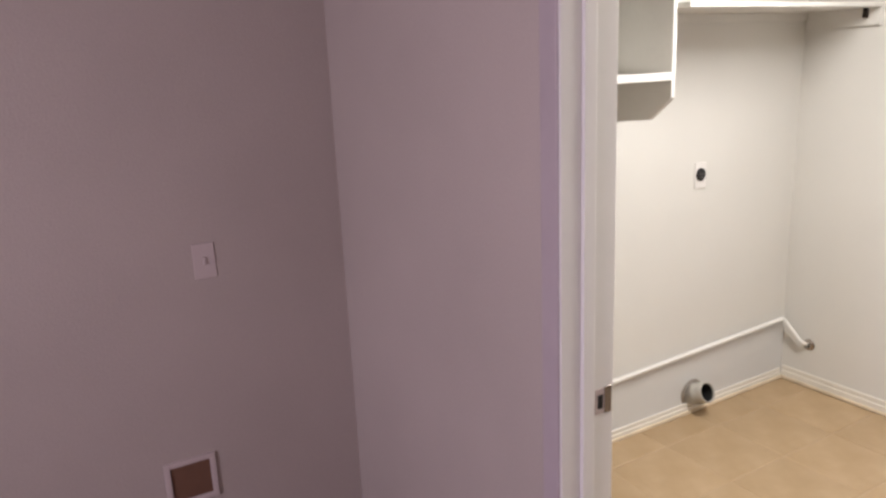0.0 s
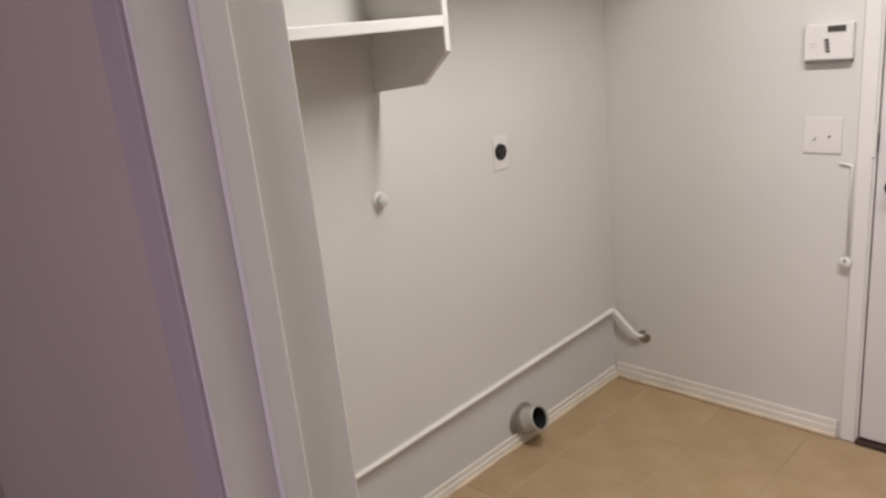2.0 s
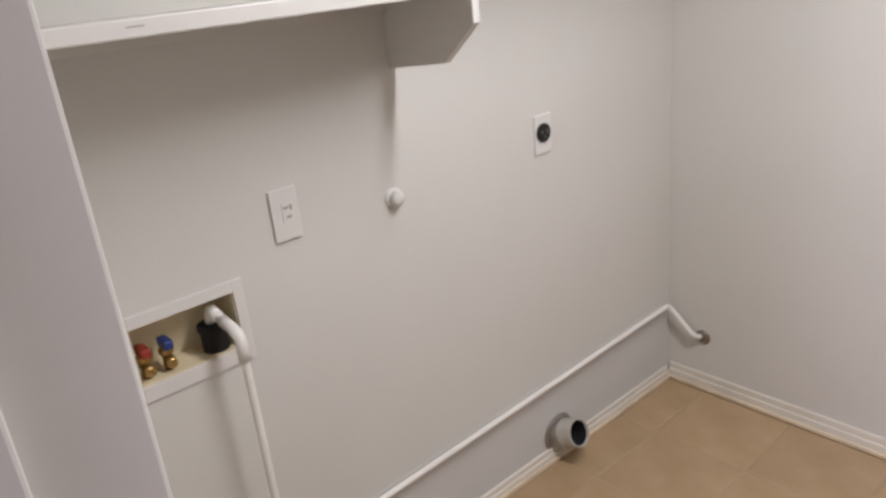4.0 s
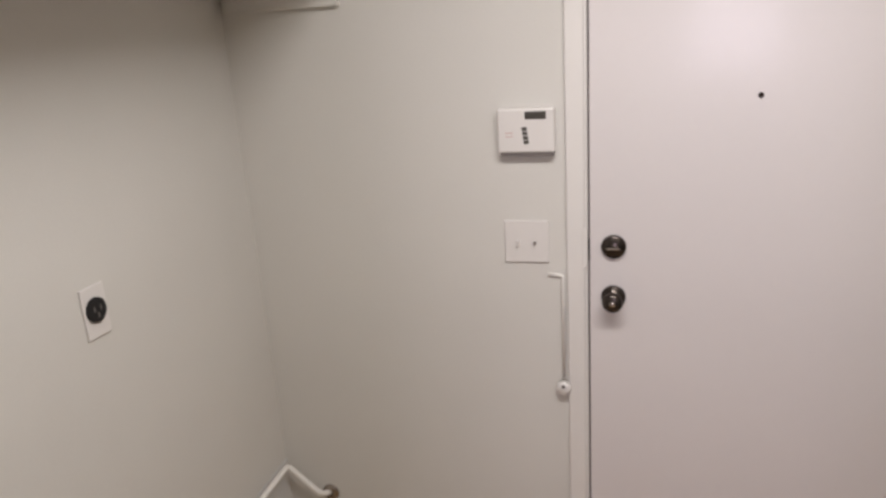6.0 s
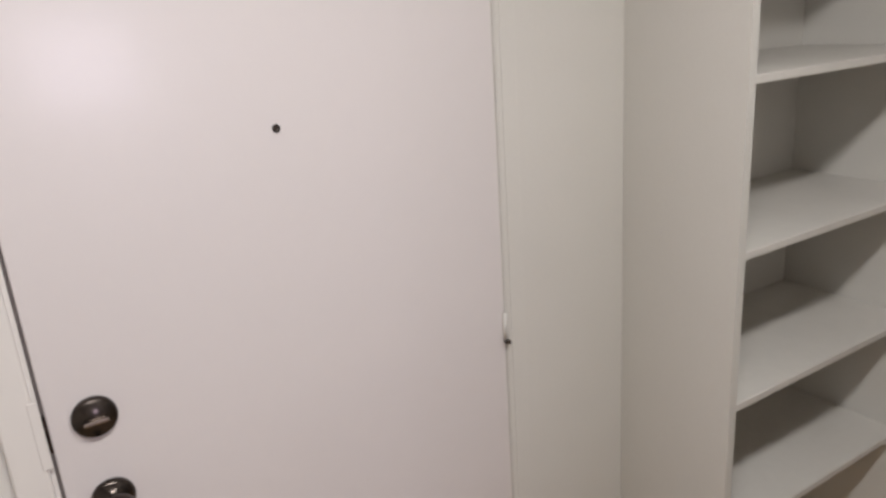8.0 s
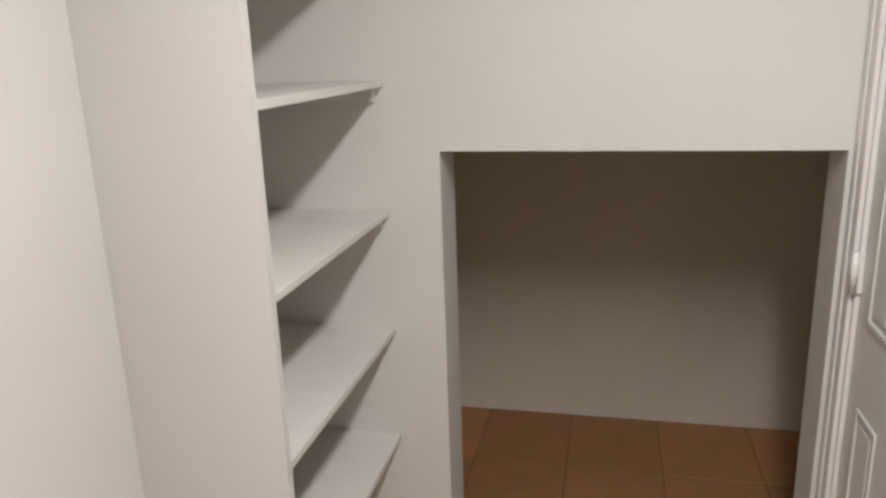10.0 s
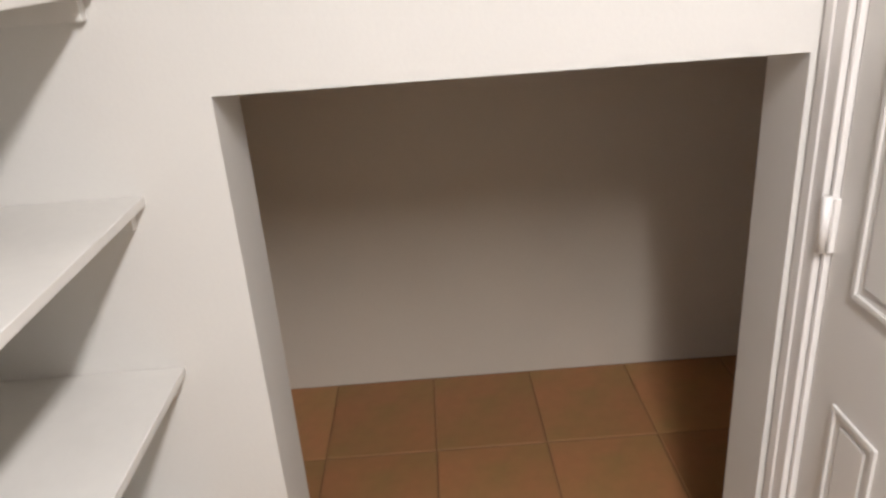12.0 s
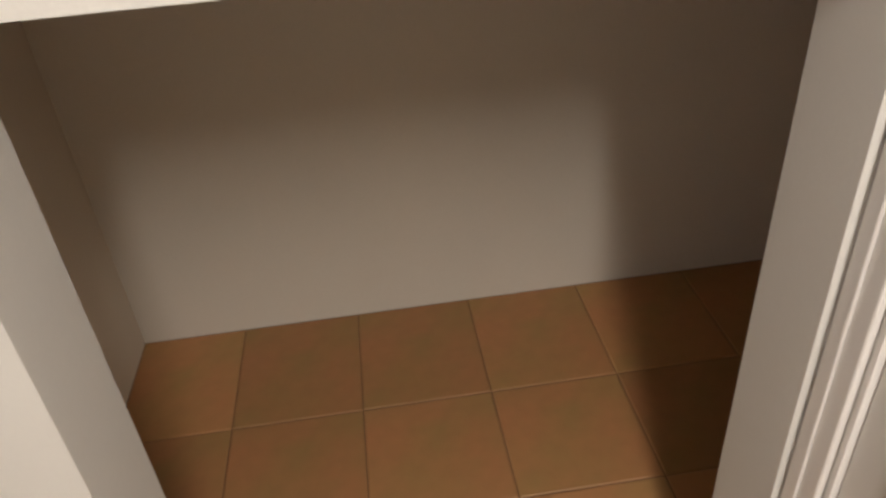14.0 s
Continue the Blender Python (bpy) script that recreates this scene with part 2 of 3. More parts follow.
baseboard("baseboard_north", 0.016, 0.945, -0.016, 0.0, 0.068)
baseboard("baseboard_west", 0.004, 0.020, SY0 + 0.01, -0.016, 0.052)
CAULK = material("old_caulk", (0.72, 0.60, 0.44), 0.6, var=0.08, scale=12, grain=60, bump=0.1)
setting("caulk_bead", boxes((0.016, 0.945, -0.024, -0.0155, 0, 0.017), bevel=0.004), CAULK, "yellowed caulk bead along the baseboard", "trim")
setting("caulk_bead", boxes((0.0195, 0.029, SY0 + 0.01, -0.024, 0, 0.017), bevel=0.004), CAULK, "yellowed caulk bead along the baseboard", "trim")
setting("baseboard_east", boxes((EX0 - 0.012, EX0, NY0 - 0.0 + 0.002, -0.38, 0, 0.07), bevel=0.002), TRIM, "white painted baseboard by the low opening", "baseboard")

# doorway from the hall: jamb lining, stop, casings and the latch plate
trim = thing("doorway_frame", "white painted open doorway frame with moulded casing", "door frame")
trim["kind"] = "structure"
for face, way in ((JX0, 1), (JX1, -1)):
    def span(a, b):
        return sorted((face + way * a, face + way * b))
    part("jamb", boxes((*span(-0.015, 0.0), SY1 - 0.004, SY0 + 0.020, 0, 2.045), bevel=0.003), TRIM, trim)
    part("stop", boxes((*span(0.0, 0.011), SY1 + 0.050, SY1 + 0.084, 0, 2.045), bevel=0.003), TRIM, trim)
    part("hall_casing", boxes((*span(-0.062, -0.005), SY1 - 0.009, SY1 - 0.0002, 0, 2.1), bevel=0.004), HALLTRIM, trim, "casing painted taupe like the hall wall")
    part("casing", boxes((*span(-0.066, -0.0155), SY0 + 0.0062, SY0 + 0.015, 0, 2.105), (*span(-0.066, -0.044), SY0 + 0.015, SY0 + 0.024, 0, 2.105), bevel=0.003), TRIM, trim)
part("head", boxes((JX0 - 0.015, JX1 + 0.015, SY1 - 0.004, SY0 + 0.008, 2.045, 2.06)), TRIM, trim)
part("hall_casing", boxes((JX0 - 0.060, JX1 + 0.060, SY1 - 0.0095, SY1 - 0.0004, 2.052, 2.11), bevel=0.004), HALLTRIM, trim)
part("casing", boxes((JX0 - 0.062, JX1 + 0.062, SY0 + 0.0064, SY0 + 0.019, 2.052, 2.112), bevel=0.003), TRIM, trim)
strike = part("strike_plate", boxes((JX0, JX0 + 0.0022, SY0 - 0.036, SY0 - 0.006, 0.895, 0.957), bevel=0.0006), HPLATE, trim, "worn latch plate")
part("strike_lip", boxes((JX0 - 0.0005, JX0 + 0.0040, SY0 - 0.010, SY0 + 0.012, 0.893, 0.959), bevel=0.0015), AGED, strike, "tarnished metal lip")
part("latch_hole", boxes((JX0 + 0.0016, JX0 + 0.0026, SY0 - 0.030, SY0 - 0.014, 0.908, 0.942)), BLACK, strike)

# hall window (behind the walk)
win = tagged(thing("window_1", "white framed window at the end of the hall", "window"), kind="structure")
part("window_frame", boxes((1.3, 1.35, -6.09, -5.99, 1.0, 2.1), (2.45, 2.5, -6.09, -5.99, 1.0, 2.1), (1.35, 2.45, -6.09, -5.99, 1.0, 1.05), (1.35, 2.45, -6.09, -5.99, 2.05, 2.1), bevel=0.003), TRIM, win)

# hall fittings
plate = thing("hall_switch", "pale plastic switch plate on the hall wall", "light switch")
part("plate", boxes((HX + 0.0003, HX + 0.004, -2.900, -2.830, 1.055, 1.17), bevel=0.002), HPLATE, plate)
part("toggle", boxes((HX + 0.004, HX + 0.010, -2.870, -2.860, 1.10, 1.125), bevel=0.002), HPLATE, plate)
grille = thing("hall_wall_box", "pale framed open wall box, the shade inside drawn as dark brown", "wall box")
for y0, y1, z0, z1 in ((-3.078, -2.912, 0.434, 0.452), (-3.078, -2.912, 0.290, 0.308), (-3.078, -3.060, 0.308, 0.434), (-2.930, -2.912, 0.308, 0.434)):
    part("frame_bar", boxes((HX + 0.0003, HX + 0.011, y0, y1, z0, z1), bevel=0.002), HPLATE, grille)
# Flat dark brown sheet stands in for the shadow in the taupe interior
part("backing", boxes((HX + 0.0003, HX + 0.003, -3.060, -2.930, 0.308, 0.434)), BROWN, grille)

# exterior door
door = tagged(thing("door_1", "white painted flush exterior door, closed", "door"), kind="structure")
part("slab", boxes((1.0175, 1.8555, 0.002, 0.044, 0.022, 2.032), bevel=0.003), DOORP, door)
part("threshold", boxes((1.008, 1.862, -0.02, 0.11, 0, 0.016), bevel=0.004), SILL, door, "dark brown wooden threshold")
part("jamb_lining", boxes((1.0, 1.0125, -0.002, 0.118, 0, 2.04), (1.0125, 1.858, -0.002, 0.118, 2.036, 2.05), bevel=0.001), TRIM, door)
part("jamb_lining", boxes((1.858, 1.8615, 0.0006, 0.118, 0, 2.04)), WALL, door)
# Gap shade is put into these strips: dark at left, wall-coloured at right
part("gap_strip", boxes((1.0125, 1.0172, 0.010, 0.03, 0.02, 2.035)), GREY, door, "dark grey strip for the shade in the door gap")
part("gap_strip", boxes((1.8557, 1.8579, 0.0045, 0.03, 0.02, 2.035)), WALL, door)
part("outer_panel", boxes((1.0, 1.87, 0.121, 0.14, 0, 2.06)), DOORP, door)
part("casing", boxes((0.957, 1.006, -0.012, -0.0002, 0, 2.09), bevel=0.004), TRIM, door)
part("casing", boxes((1.8705, 1.905, -0.0025, -0.0002, 0, 2.09), bevel=0.001), WALL, door)
part("casing", boxes((0.957, 1.900, -0.0125, -0.0004, 2.046, 2.1), bevel=0.004), TRIM, door)
bolt = part("deadbolt", lathe(bmesh.new(), [(0, 0), (0, 0.033), (0.006, 0.033), (0.012, 0.029), (0.013, 0.0)], (1.081, 0.002, 1.110), (0, -1, 0)), BRONZE, door, "dark bronze deadbolt")
part("thumb_turn", boxes((1.063, 1.099, -0.026, -0.011, 1.107, 1.113), bevel=0.002), NICKEL, bolt)
knob = part("door_knob", lathe(bmesh.new(), [(0, 0), (0, 0.033), (0.005, 0.033), (0.010, 0.026), (0.013, 0.013), (0.026, 0.012), (0.032, 0.020), (0.040, 0.027), (0.050, 0.028), (0.058, 0.022), (0.061, 0.012), (0.0612, 0)], (1.081, 0.002, 0.966), (0, -1, 0)), BRONZE, door, "dark bronze round knob")
part("key_button", lathe(bmesh.new(), [(0, 0), (0, 0.009), (0.004, 0.008), (0.004, 0)], (1.081, -0.058, 0.966), (0, -1, 0)), NICKEL, knob)
part("strike_plate", boxes((0.9985, 1.0125, -0.0145, -0.0115, 1.055, 1.165), bevel=0.0012), TRIM, door, "painted-over strike plate")
part("latch", boxes((1.0128, 1.0174, 0.004, 0.01, 1.07, 1.13)), BRONZE, door)
part("peephole", lathe(bmesh.new(), [(0, 0), (0, 0.0068), (0.003, 0.0065), (0.003, 0.004), (0.001, 0)], (1.425, 0.002, 1.499), (0, -1, 0), 18), BRONZE, door)
hinge = part("hinge", boxes((1.850, 1.860, -0.0025, 0.002, 1.005, 1.06), bevel=0.001), WALL, door)
part("hinge_pin", lathe(bmesh.new(), [(0, 0), (0, 0.0045), (0.06, 0.0045), (0.06, 0)], (1.853, -0.004, 1.002), (0, 0, 1), 14), WALL, hinge)
part("pin_stop", lathe(bmesh.new(), [(0, 0), (0, 0.005), (0.008, 0.006), (0.014, 0.004), (0.014, 0)], (1.852, -0.005, 1.000), (0, -1, 0.2), 14), BRONZE, hinge)

# closet door with six moulded panels
cd = tagged(thing("door_2", "white six-panel closet door with nickel knob, closed", "door"), kind="structure")
DX0, DX1, DF = 2.195, 2.735, CY - 0.006
part("slab", boxes((DX0, DX1, DF - 0.035, DF, 0.012, 2.035), bevel=0.002), CLOSETP, cd)


def door_panel(x0, x1, z0, z1):
    """A bead frame with a raised field."""
    b = 0.011
    bm = boxes((x0, x0 + b, DF, DF + 0.005, z0, z1), (x1 - b, x1, DF, DF + 0.005, z0, z1), (x0 + b, x1 - b, DF, DF + 0.005, z0, z0 + b), (x0 + b, x1 - b, DF, DF + 0.005, z1 - b, z1), bevel=0.002)
    box(bm, x0 + 0.026, x1 - 0.026, DF, DF + 0.003, z0 + 0.026, z1 - 0.026, bevel=0.0025)
    return part("panel", bm, CLOSETP, cd)


for x0, x1 in ((2.312, 2.444), (2.543, 2.664)):
    for z0, z1 in ((0.22, 0.822), (1.012, 1.64), (1.75, 1.93)):
        door_panel(x0, x1, z0, z1)
ck = part("door_knob", lathe(bmesh.new(), [(0, 0), (0, 0.032), (0.004, 0.032), (0.009, 0.024), (0.012, 0.011), (0.024, 0.011), (0.030, 0.020), (0.038, 0.0265), (0.046, 0.0265), (0.054, 0.020), (0.058, 0.010), (0.0585, 0)], (2.276, DF, 0.888), (0, 1, 0)), AGED, cd, "brushed nickel round knob")
for z in (0.20, 1.055, 1.83):
    hg = part("hinge", boxes((2.727, 2.747, DF, DF + 0.010, z, z + 0.09), bevel=0.002), TRIM, cd)
    part("hinge_pin", lathe(bmesh.new(), [(0, 0), (0, 0.0075), (0.092, 0.0075), (0.092, 0)], (2.738, DF + 0.016, z - 0.001), (0, 0, 1), 14), TRIM, hg)
cf = tagged(thing("closet_door_frame", "white painted closet door casing in the corner", "door frame"), kind="structure")
part("jamb", boxes((2.738, 2.747, CY - 0.118, CY + 0.003, 0, 2.04), bevel=0.001), TRIM, cf)
part("jamb", boxes((2.183, 2.192, CY - 0.118, CY + 0.003, 0, 2.04), bevel=0.001), TRIM, cf)
part("casing", boxes((2.751, 2.807, CY + 0.0002, CY + 0.012, 0, 2.1), (2.781, 2.807, CY + 0.012, CY + 0.017, 0, 2.1), bevel=0.003), TRIM, cf)
part("casing", boxes((2.123, 2.179, CY + 0.0002, CY + 0.012, 0, 2.1), (2.123, 2.149, CY + 0.012, CY + 0.017, 0, 2.1), bevel=0.003), TRIM, cf)
part("casing", boxes((2.123, 2.807, CY + 0.0004, CY + 0.013, 2.046, 2.102), bevel=0.003), TRIM, cf)

# ---- ceiling lamp ----
lamp = thing("ceiling_light", "white long fluorescent ceiling light with frosted cover, lit", "ceiling light")
GLOW = bpy.data.materials.new("frosted_glass_lit")
GLOW.use_nodes = True
g = GLOW.node_tree.nodes["Principled BSDF"]
g.inputs["Base Color"].default_value = (0.9, 0.88, 0.84, 1)
g.inputs["Emission Color"].default_value, g.inputs["Emission Strength"].default_value = (1.0, 0.92, 0.83, 1), 2.0
lx, ly = LAMP[:2]
part("base", boxes((lx - 0.61, lx + 0.61, ly - 0.075, ly + 0.075, H - 0.022, H - 0.0005), bevel=0.004), TRIM, lamp)
part("diffuser", boxes((lx - 0.585, lx + 0.585, ly - 0.066, ly + 0.066, H - 0.070, H - 0.0222), bevel=0.018), GLOW, lamp, "frosted ribbed plastic diffuser, lit")
for x0, x1 in ((lx - 0.612, lx - 0.5855), (lx + 0.5855, lx + 0.612)):
    part("end_cap", boxes((x0, x1, ly - 0.074, ly + 0.074, H - 0.074, H - 0.0222), bevel=0.006), TRIM, lamp)

# ---- shelves over the washer ----
PY = -1.232
unit = thing("wall_shelf_unit", "white painted wall shelf unit above the washer hookups", "shelf")


def end_panel(y0, y1):
    bm = bmesh.new()
    outline = ((0, 1.432), (0.205, 1.450), (0.309, 1.535), (0.309, 2.20), (0, 2.20))
    a = [bm.verts.new((x, y0, z)) for x, z in outline]
    b = [bm.verts.new((x, y1, z)) for x, z in outline]
    bm.faces.new(a), bm.faces.new(b)
    for i in range(len(a)):
        bm.faces.new((a[i], a[(i + 1) % len(a)], b[(i + 1) % len(b)], b[i]))
    bmesh.ops.recalc_face_normals(bm, faces=bm.faces[:])
    bmesh.ops.bevel(bm, geom=bm.edges[:], offset=0.0015, segments=1, affect="EDGES")
    return bm


part("end_panel", end_panel(PY, PY + 0.02), SHELF, unit)
part("shelf_board", boxes((0.001, 0.294, SY0 + 0.008, PY, 1.603, 1.621), bevel=0.0015), SHELF, unit)
part("front_edge", boxes((0.294, 0.310, SY0 + 0.008, PY, 1.597, 1.626), bevel=0.003), TRIM, unit)
part("shelf_board", boxes((0.001, 0.294, SY0 + 0.008, PY, 1.95, 1.97), bevel=0.0015), SHELF, unit)
part("cleat", boxes((0.001, 0.02, SY0 + 0.008, PY, 1.565, 1.602), bevel=0.0015), SHELF, unit)

part("scuff", boxes((0.3101, 0.3106, -1.935, -1.907, 1.6125, 1.6145)), STRIP, unit, "small dark scuff")

high = thing("high_wall_shelf", "white painted high wall shelf above the dryer space", "shelf")
part("shelf_board", boxes((0.001, 0.365, PY + 0.02, -0.001, 1.848, 1.867), bevel=0.002), SHELF, high)
part("cleat", boxes((0.02, 0.36, -0.020, -0.0005, 1.774, 1.8475), bevel=0.002), SHELF, high)
part("cleat", boxes((0.001, 0.02, PY + 0.02, -0.021, 1.812, 1.8475), bevel=0.002), SHELF, high)
part("clip", boxes((0.285, 0.31, -0.030, -0.020, 1.805, 1.8475), bevel=0.003), BRONZE, high, "small dark metal clip")

# ---- hookups on the laundry wall ----
dr = thing("dryer_receptacle", "black round dryer receptacle in a white plate", "outlet")
part("plate", boxes((0.0003, 0.006, -0.730, -0.658, 1.095, 1.213), bevel=0.002), PLATE, dr)
rc = part("socket", lathe(bmesh.new(), [(0, 0), (0, 0.0285), (0.006, 0.0285), (0.008, 0.025), (0.008, 0)], (0.006, -0.696, 1.159), (1, 0, 0)), BLACK, dr, "black round socket")
for dy, dz in ((-0.010, 0.004), (0.010, 0.004), (0, -0.011)):
    part("slot", boxes((0.0135, 0.0146, -0.696 + dy - 0.0015, -0.696 + dy + 0.0015, 1.159 + dz - 0.006, 1.159 + dz + 0.006)), GREY, rc)

ou = thing("wall_outlet", "white wall plate with a small round connector", "outlet")
part("plate", boxes((0.0003, 0.0075, -1.612, -1.542, 1.100, 1.222), bevel=0.002), PLATE, ou)
face = part("receptacle", boxes((0.006, 0.0085, -1.587, -1.555, 1.143, 1.189), bevel=0.002), PLATE, ou)
for y0, y1, z0, z1 in ((-1.582, -1.569, 1.1745, 1.180), (-1.566, -1.560, 1.170, 1.183), (-1.577, -1.563, 1.152, 1.158)):
    part("slot", boxes((0.0082, 0.0090, y0, y1, z0, z1)), STRIP, face)
for z in (1.137, 1.201):
    part("screw", lathe(bmesh.new(), [(0, 0), (0, 0.003), (0.001, 0.0025), (0.001, 0)], (0.006, -1.571, z), (1, 0, 0), 10), PLATE, ou)

gs = thing("capped_gas_stub", "painted capped pipe stub on the wall", "pipe cap")
part("escutcheon", lathe(bmesh.new(), [(0, 0), (0, 0.027), (0.004, 0.026), (0.009, 0.018), (0.009, 0)], (0.0003, -1.268, 1.114), (1, 0, 0)), TRIM, gs)
part("cap", lathe(bmesh.new(), [(0.008, 0), (0.008, 0.019), (0.024, 0.019), (0.027, 0.016), (0.027, 0)], (0.0003, -1.268, 1.114), (1, 0, 0), 8), SHELF, gs)

# washer outlet box, set into the wall
wb = thing("washer_outlet_box", "cream recessed washer box with red and blue valves", "washer box")
o0, o1, p0, p1 = -1.994, -1.714, 0.856, 1.054
for s in ((0.0003, 0.007, o0, BOX_Y0, p0, p1), (0.0003, 0.007, BOX_Y1, o1, p0, p1), (0.0003, 0.007, BOX_Y0, BOX_Y1, p0, BOX_Z0), (0.0003, 0.007, BOX_Y0, BOX_Y1, BOX_Z1, p1)):
    part("flange_bar", boxes(s, bevel=0.0008), PLATE, wb)
part("tub_back", boxes((-0.095, -0.088, BOX_Y0, BOX_Y1, BOX_Z0, BOX_Z1)), CREAM, wb, "cream plastic recess")
for s in ((BOX_Y0, BOX_Y0 + 0.003, BOX_Z0, BOX_Z1), (BOX_Y1 - 0.003, BOX_Y1, BOX_Z0, BOX_Z1), (BOX_Y0 + 0.003, BOX_Y1 - 0.003, BOX_Z0, BOX_Z0 + 0.003), (BOX_Y0 + 0.003, BOX_Y1 - 0.003, BOX_Z1 - 0.003, BOX_Z1)):
    part("tub_side", boxes((-0.088, 0.0, *s)), CREAM, wb)
for y, mat, col in ((-1.944, RED, "red"), (-1.896, BLUE, "blue")):
    v = part("valve", lathe(bmesh.new(), [(0, 0), (0, 0.011), (0.035, 0.011), (0.038, 0.016), (0.050, 0.016), (0.052, 0.0)], (-0.035, y, BOX_Z0 + 0.003), (0, 0, 1), 16), BRASS, wb, "brass hose valve")
    part("handle", boxes((-0.052, -0.006, y - 0.011, y + 0.011, BOX_Z0 + 0.055, BOX_Z0 + 0.078), bevel=0.005), mat, v, col + " plastic handle")
    part("spout", lathe(bmesh.new(), [(0, 0), (0, 0.012), (0.022, 0.012), (0.022, 0.008), (0.010, 0)], (-0.030, y, BOX_Z0 + 0.027), (1, 0, -0.3), 16), BRASS, v)
part("drain_boot", lathe(bmesh.new(), [(0, 0), (0, 0.030), (0.045, 0.030), (0.050, 0.034), (0.062, 0.034), (0.066, 0.028), (0.066, 0)], (-0.036, -1.785, BOX_Z0 + 0.003), (0, 0, 1), 20), BLACK, wb, "black rubber drain boot")

# condensate pipe from the far wall to the drain
cp = thing("condensate_pipe", "white plastic drain pipe running low along the wall", "pipe")
part("pipe", tube([(0.150, -0.002, 0.222), (0.132, -0.036, 0.236), (0.030, -0.046, 0.340), (0.026, -1.745, 0.284), (0.082, -1.775, 0.330), (0.082, -1.775, 0.962), (-0.030, -1.785, 0.995), (-0.036, -1.785, 0.940)], 0.0095, bend=0.022), PVC, cp)
part("elbow", tube([(0.082, -1.775, 0.900), (0.082, -1.775, 0.962), (0.020, -1.7805, 0.980)], 0.0135, bend=0.024), PVC, cp)
part("elbow", tube([(0.006, -1.782, 0.984), (-0.030, -1.785, 0.995), (-0.036, -1.785, 0.958)], 0.0135, bend=0.022), PVC, cp)
part("escutcheon", lathe(bmesh.new(), [(0.0002, 0), (0.0002, 0.030), (0.004, 0.029), (0.008, 0.020), (0.008, 0.0105)], (0.153, 0, 0.222), (0, -1, 0)), NICKEL, cp, "metal ring where the pipe meets the wall")

# dryer vent stub
dv = thing("dryer_vent_duct", "dull pale dryer vent stub open at the end", "vent duct")
way = Vector((0.88, 0.02, 0.40)).normalized()
c0 = Vector((0.012, -0.690, 0.090))
part("duct", lathe(bmesh.new(), [(-0.03, 0.050), (0.030, 0.050), (0.034, 0.0525), (0.040, 0.0525), (0.044, 0.0495), (0.082, 0.048), (0.088, 0.0495), (0.094, 0.048), (0.096, 0.0455), (0.094, 0.043), (-0.03, 0.044)], c0, way, 36), DUCT, dv)
# The flange is dark to stand in for gap and shadow round the hole
part("flange", lathe(bmesh.new(), [(0.0005, 0.052), (0.0005, 0.072), (0.003, 0.071), (0.005, 0.062), (0.008, 0.058)], (0.004, -0.690, 0.092), (1, 0, 0), 36), STEEL, dv, "thin metal wall flange, dark for the shade round the hole")
# Black sleeve and end disc stand in for the shade inside the duct
part("inside", lathe(bmesh.new(), [(0.010, 0.0), (0.010, 0.0425), (0.086, 0.0425)], c0, way, 28), BLACK, dv, "inside of the duct, its shade drawn as a black lining")

# ---- fittings beside the exterior door ----
kp = thing("alarm_keypad", "white plastic alarm keypad with a grey display", "alarm keypad")
part("body", boxes((0.783, 0.932, -0.030, -0.0003, 1.373, 1.488), bevel=0.005), PLATE, kp)
# Dark strip below the body stands in for the keypad's shadow
part("base", boxes((0.788, 0.929, -0.026, -0.0003, 1.363, 1.375), bevel=0.002), GREY, kp)
part("display", boxes((0.856, 0.911, -0.0312, -0.030, 1.460, 1.480), bevel=0.0004), LCD, kp, "dark grey display")
for k in range(4):
    part("label_bar", boxes((0.847 + k * 0.0015, 0.861 + k * 0.0015, -0.0310, -0.030, 1.431 - k * 0.0115, 1.440 - k * 0.0115)), LCD, kp)
for z in (1.4245, 1.4150):
    part("cover_line", boxes((0.804, 0.824, -0.0306, -0.030, z, z + 0.0016)), PINK, kp, "faint red printed line")
sw = thing("light_switch", "white two-gang light switch plate", "light switch")
part("plate", boxes((0.786, 0.908, -0.0065, -0.0003, 1.062, 1.182), bevel=0.002), PLATE, sw)
part("toggle", boxes((0.820, 0.828, -0.016, -0.0065, 1.110, 1.128), bevel=0.002), PLATE, sw)
part("dimmer_stem", lathe(bmesh.new(), [(0, 0), (0, 0.004), (0.009, 0.0035), (0.009, 0)], (0.870, -0.0065, 1.119), (0, -1, 0), 12), GREY, sw)
wr = thing("door_sensor_wire", "thin white sensor cable with a button beside the casing", "cable")
part("cable", tube([(0.905, -0.004, 1.028), (0.944, -0.006, 1.026), (0.9445, -0.006, 0.715)], 0.0045, 8, 0.008), PVC, wr)
sn = part("button", lathe(bmesh.new(), [(0, 0), (0, 0.022), (0.010, 0.021), (0.016, 0.013), (0.017, 0)], (0.944, -0.0003 - 0.012, 0.686), (0, -1, 0), 22), PLATE, wr)
part("button_dot", lathe(bmesh.new(), [(0, 0), (0, 0.006), (0.002, 0.005), (0.002, 0)], (0.944, -0.029, 0.696), (0, -1, 0), 12), GREY, sn)

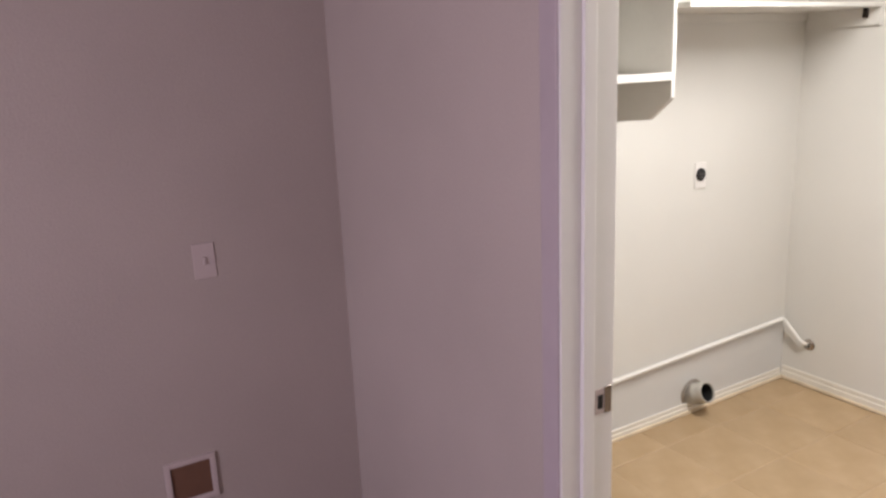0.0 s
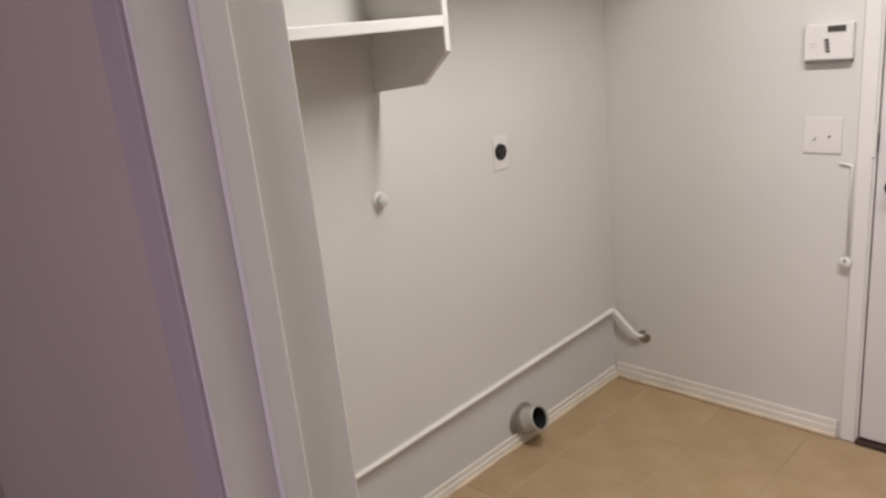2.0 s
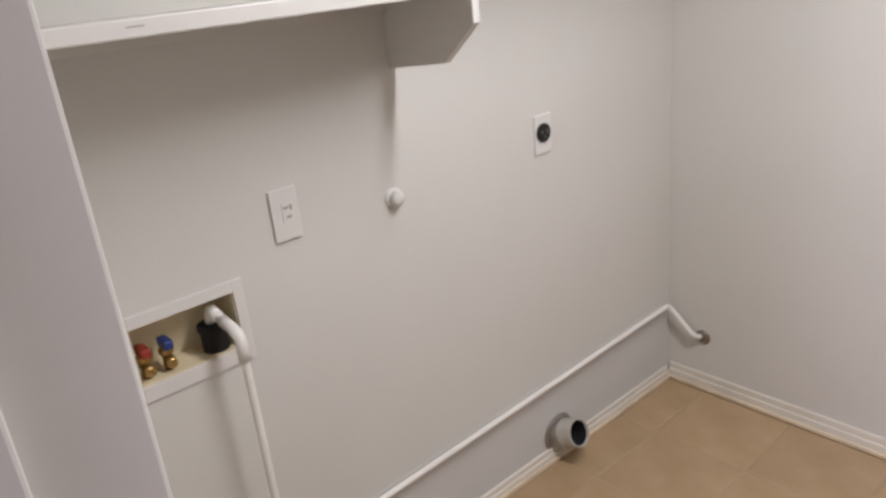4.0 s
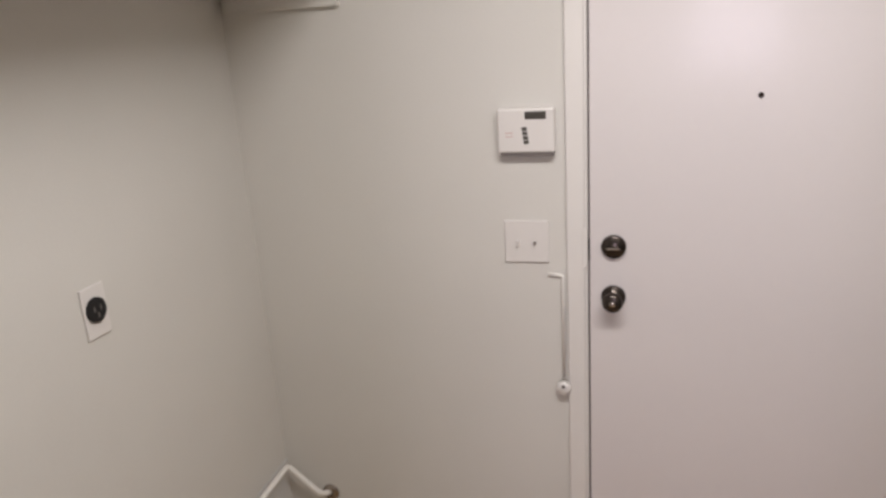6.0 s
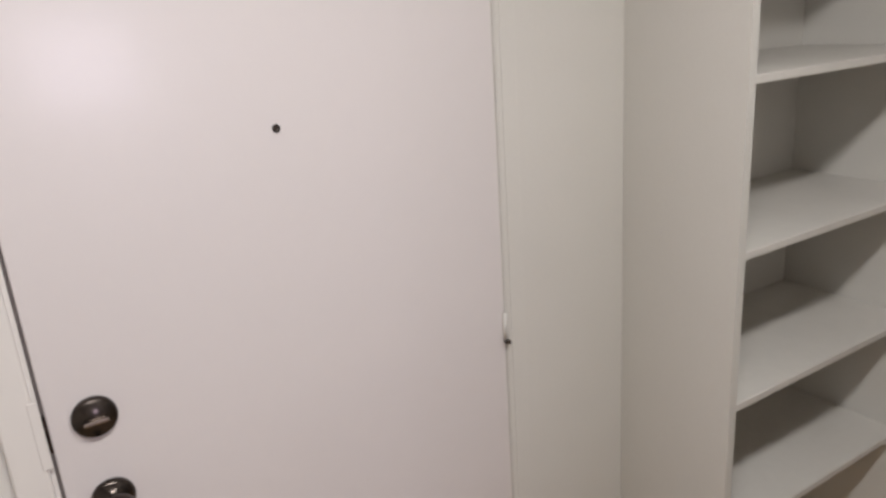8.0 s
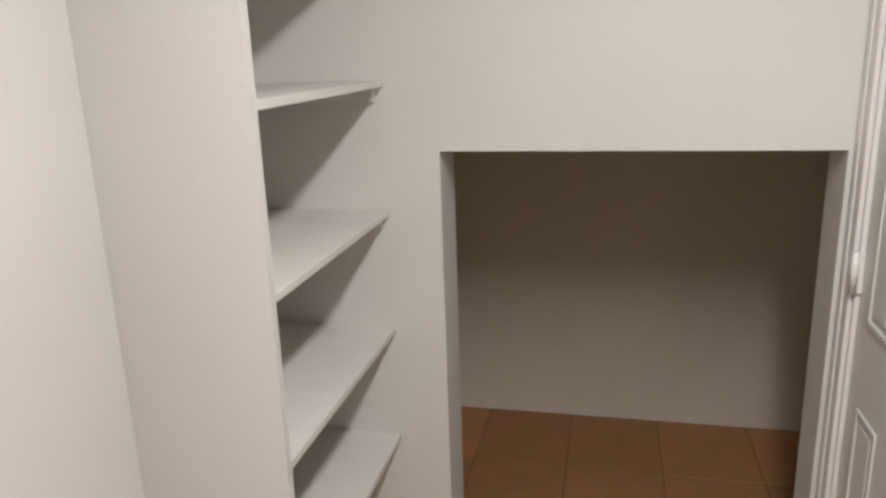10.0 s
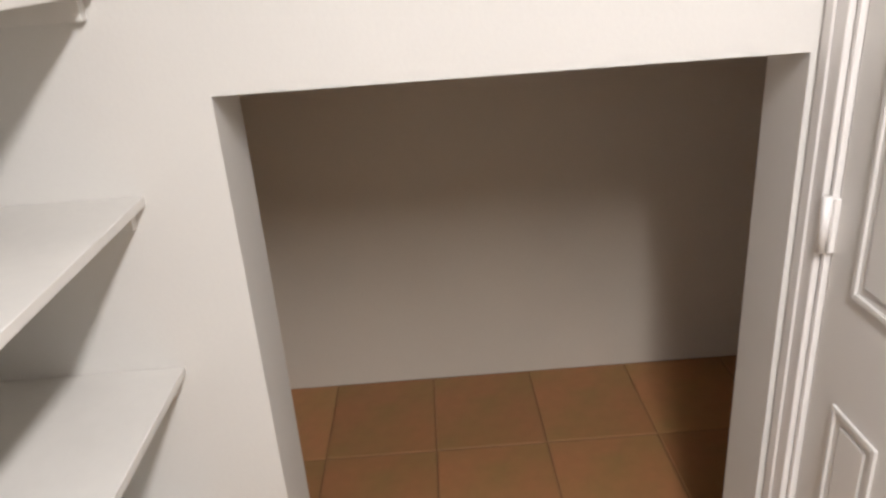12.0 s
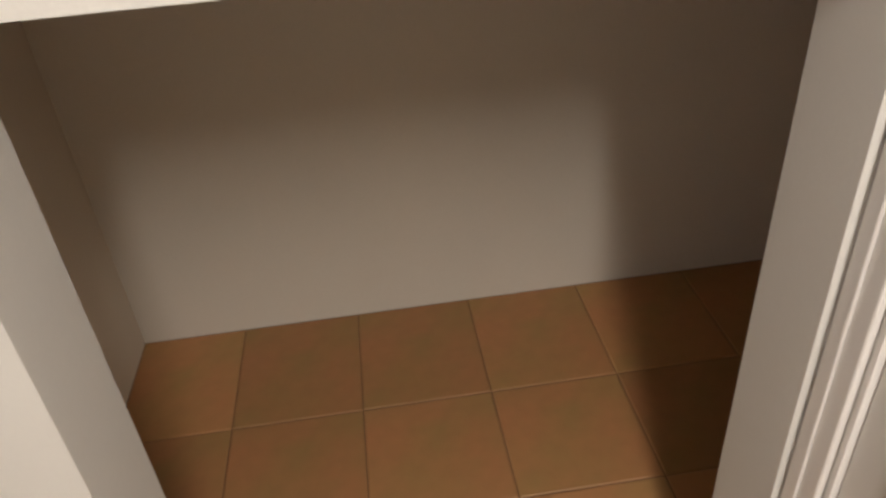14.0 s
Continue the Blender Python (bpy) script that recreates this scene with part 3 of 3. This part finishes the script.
# ---- built-in shelves in the corner ----
SX0, SX1, SF = 2.150, EX0, -0.344
bs = thing("built_in_shelves", "white painted built-in shelves, empty, beside the exterior door", "shelves")
sp = boxes((SX0 - 0.020, SX0, SF, -0.0005, 0.40, H - 0.001))
for v in sp.verts:
    if v.co.y > -0.1:
        v.co.x += 0.062
part("side_panel", sp, WALL, bs)
for z in (0.580, 0.891, 1.204, 1.521, 1.834, 2.147):
    bb = boxes((SX0 + 0.001, SX1 - 0.001, SF + 0.002, -0.001, z - 0.016, z), bevel=0.0012)
    for v in bb.verts:
        if v.co.y > -0.1 and v.co.x < SX0 + 0.1:
            v.co.x += 0.062
    board = part("shelf_board", bb, SHELF, bs)
    part("cleat", boxes((SX1 - 0.020, SX1 - 0.0005, SF + 0.022, -0.002, z - 0.050, z - 0.016), bevel=0.0012), SHELF, board)


# ---- floor tiles ----
def tile_mesh(name, w, d):
    c, h = 0.004, 0.012
    bm = bmesh.new()
    lo = [bm.verts.new((x, y, -h)) for x, y in ((0, 0), (w, 0), (w, d), (0, d))]
    mid = [bm.verts.new((x, y, -0.0025)) for x, y in ((0, 0), (w, 0), (w, d), (0, d))]
    top = [bm.verts.new((x, y, 0)) for x, y in ((c, c), (w - c, c), (w - c, d - c), (c, d - c))]
    for a, b in ((lo, mid), (mid, top)):
        for i in range(4):
            bm.faces.new((a[i], a[(i + 1) % 4], b[(i + 1) % 4], b[i]))
    bm.faces.new(top)
    bmesh.ops.recalc_face_normals(bm, faces=bm.faces[:])
    me = bpy.data.meshes.new(name)
    bm.to_mesh(me)
    bm.free()
    return me


def lay_tiles(parent, mat, x_line, y_line, pitch, x0, x1, y0, y1, gap):
    meshes = {}
    rnd = random.Random(7)
    i0, i1 = math.floor((x0 - x_line) / pitch), math.ceil((x1 - x_line) / pitch)
    j0, j1 = math.floor((y0 - y_line) / pitch), math.ceil((y1 - y_line) / pitch)
    for i in range(i0, i1):
        for j in range(j0, j1):
            ax, bx = max(x0, x_line + i * pitch + gap / 2), min(x1, x_line + (i + 1) * pitch - gap / 2)
            ay, by = max(y0, y_line + j * pitch + gap / 2), min(y1, y_line + (j + 1) * pitch - gap / 2)
            if x1 - bx < 0.13:
                bx = x1
            if bx - ax < 0.13 or by - ay < 0.02:
                continue
            key = (round(bx - ax, 3), round(by - ay, 3))
            if key not in meshes:
                meshes[key] = tile_mesh("tile", *key)
                meshes[key].materials.append(mat)
            t = new("tile", meshes[key])
            t.parent = parent
            t.location = (ax, ay, rnd.uniform(-0.0008, 0.0006))


lay_tiles(floor, TILE, 1.205, -0.362, 0.342, 0.0, EX1, SY0, 0.0, 0.004)
lay_tiles(storage_floor, CLAY, 3.668, -0.741, 0.364, EX1 + 0.001, BX, SY0, -0.059, 0.003)
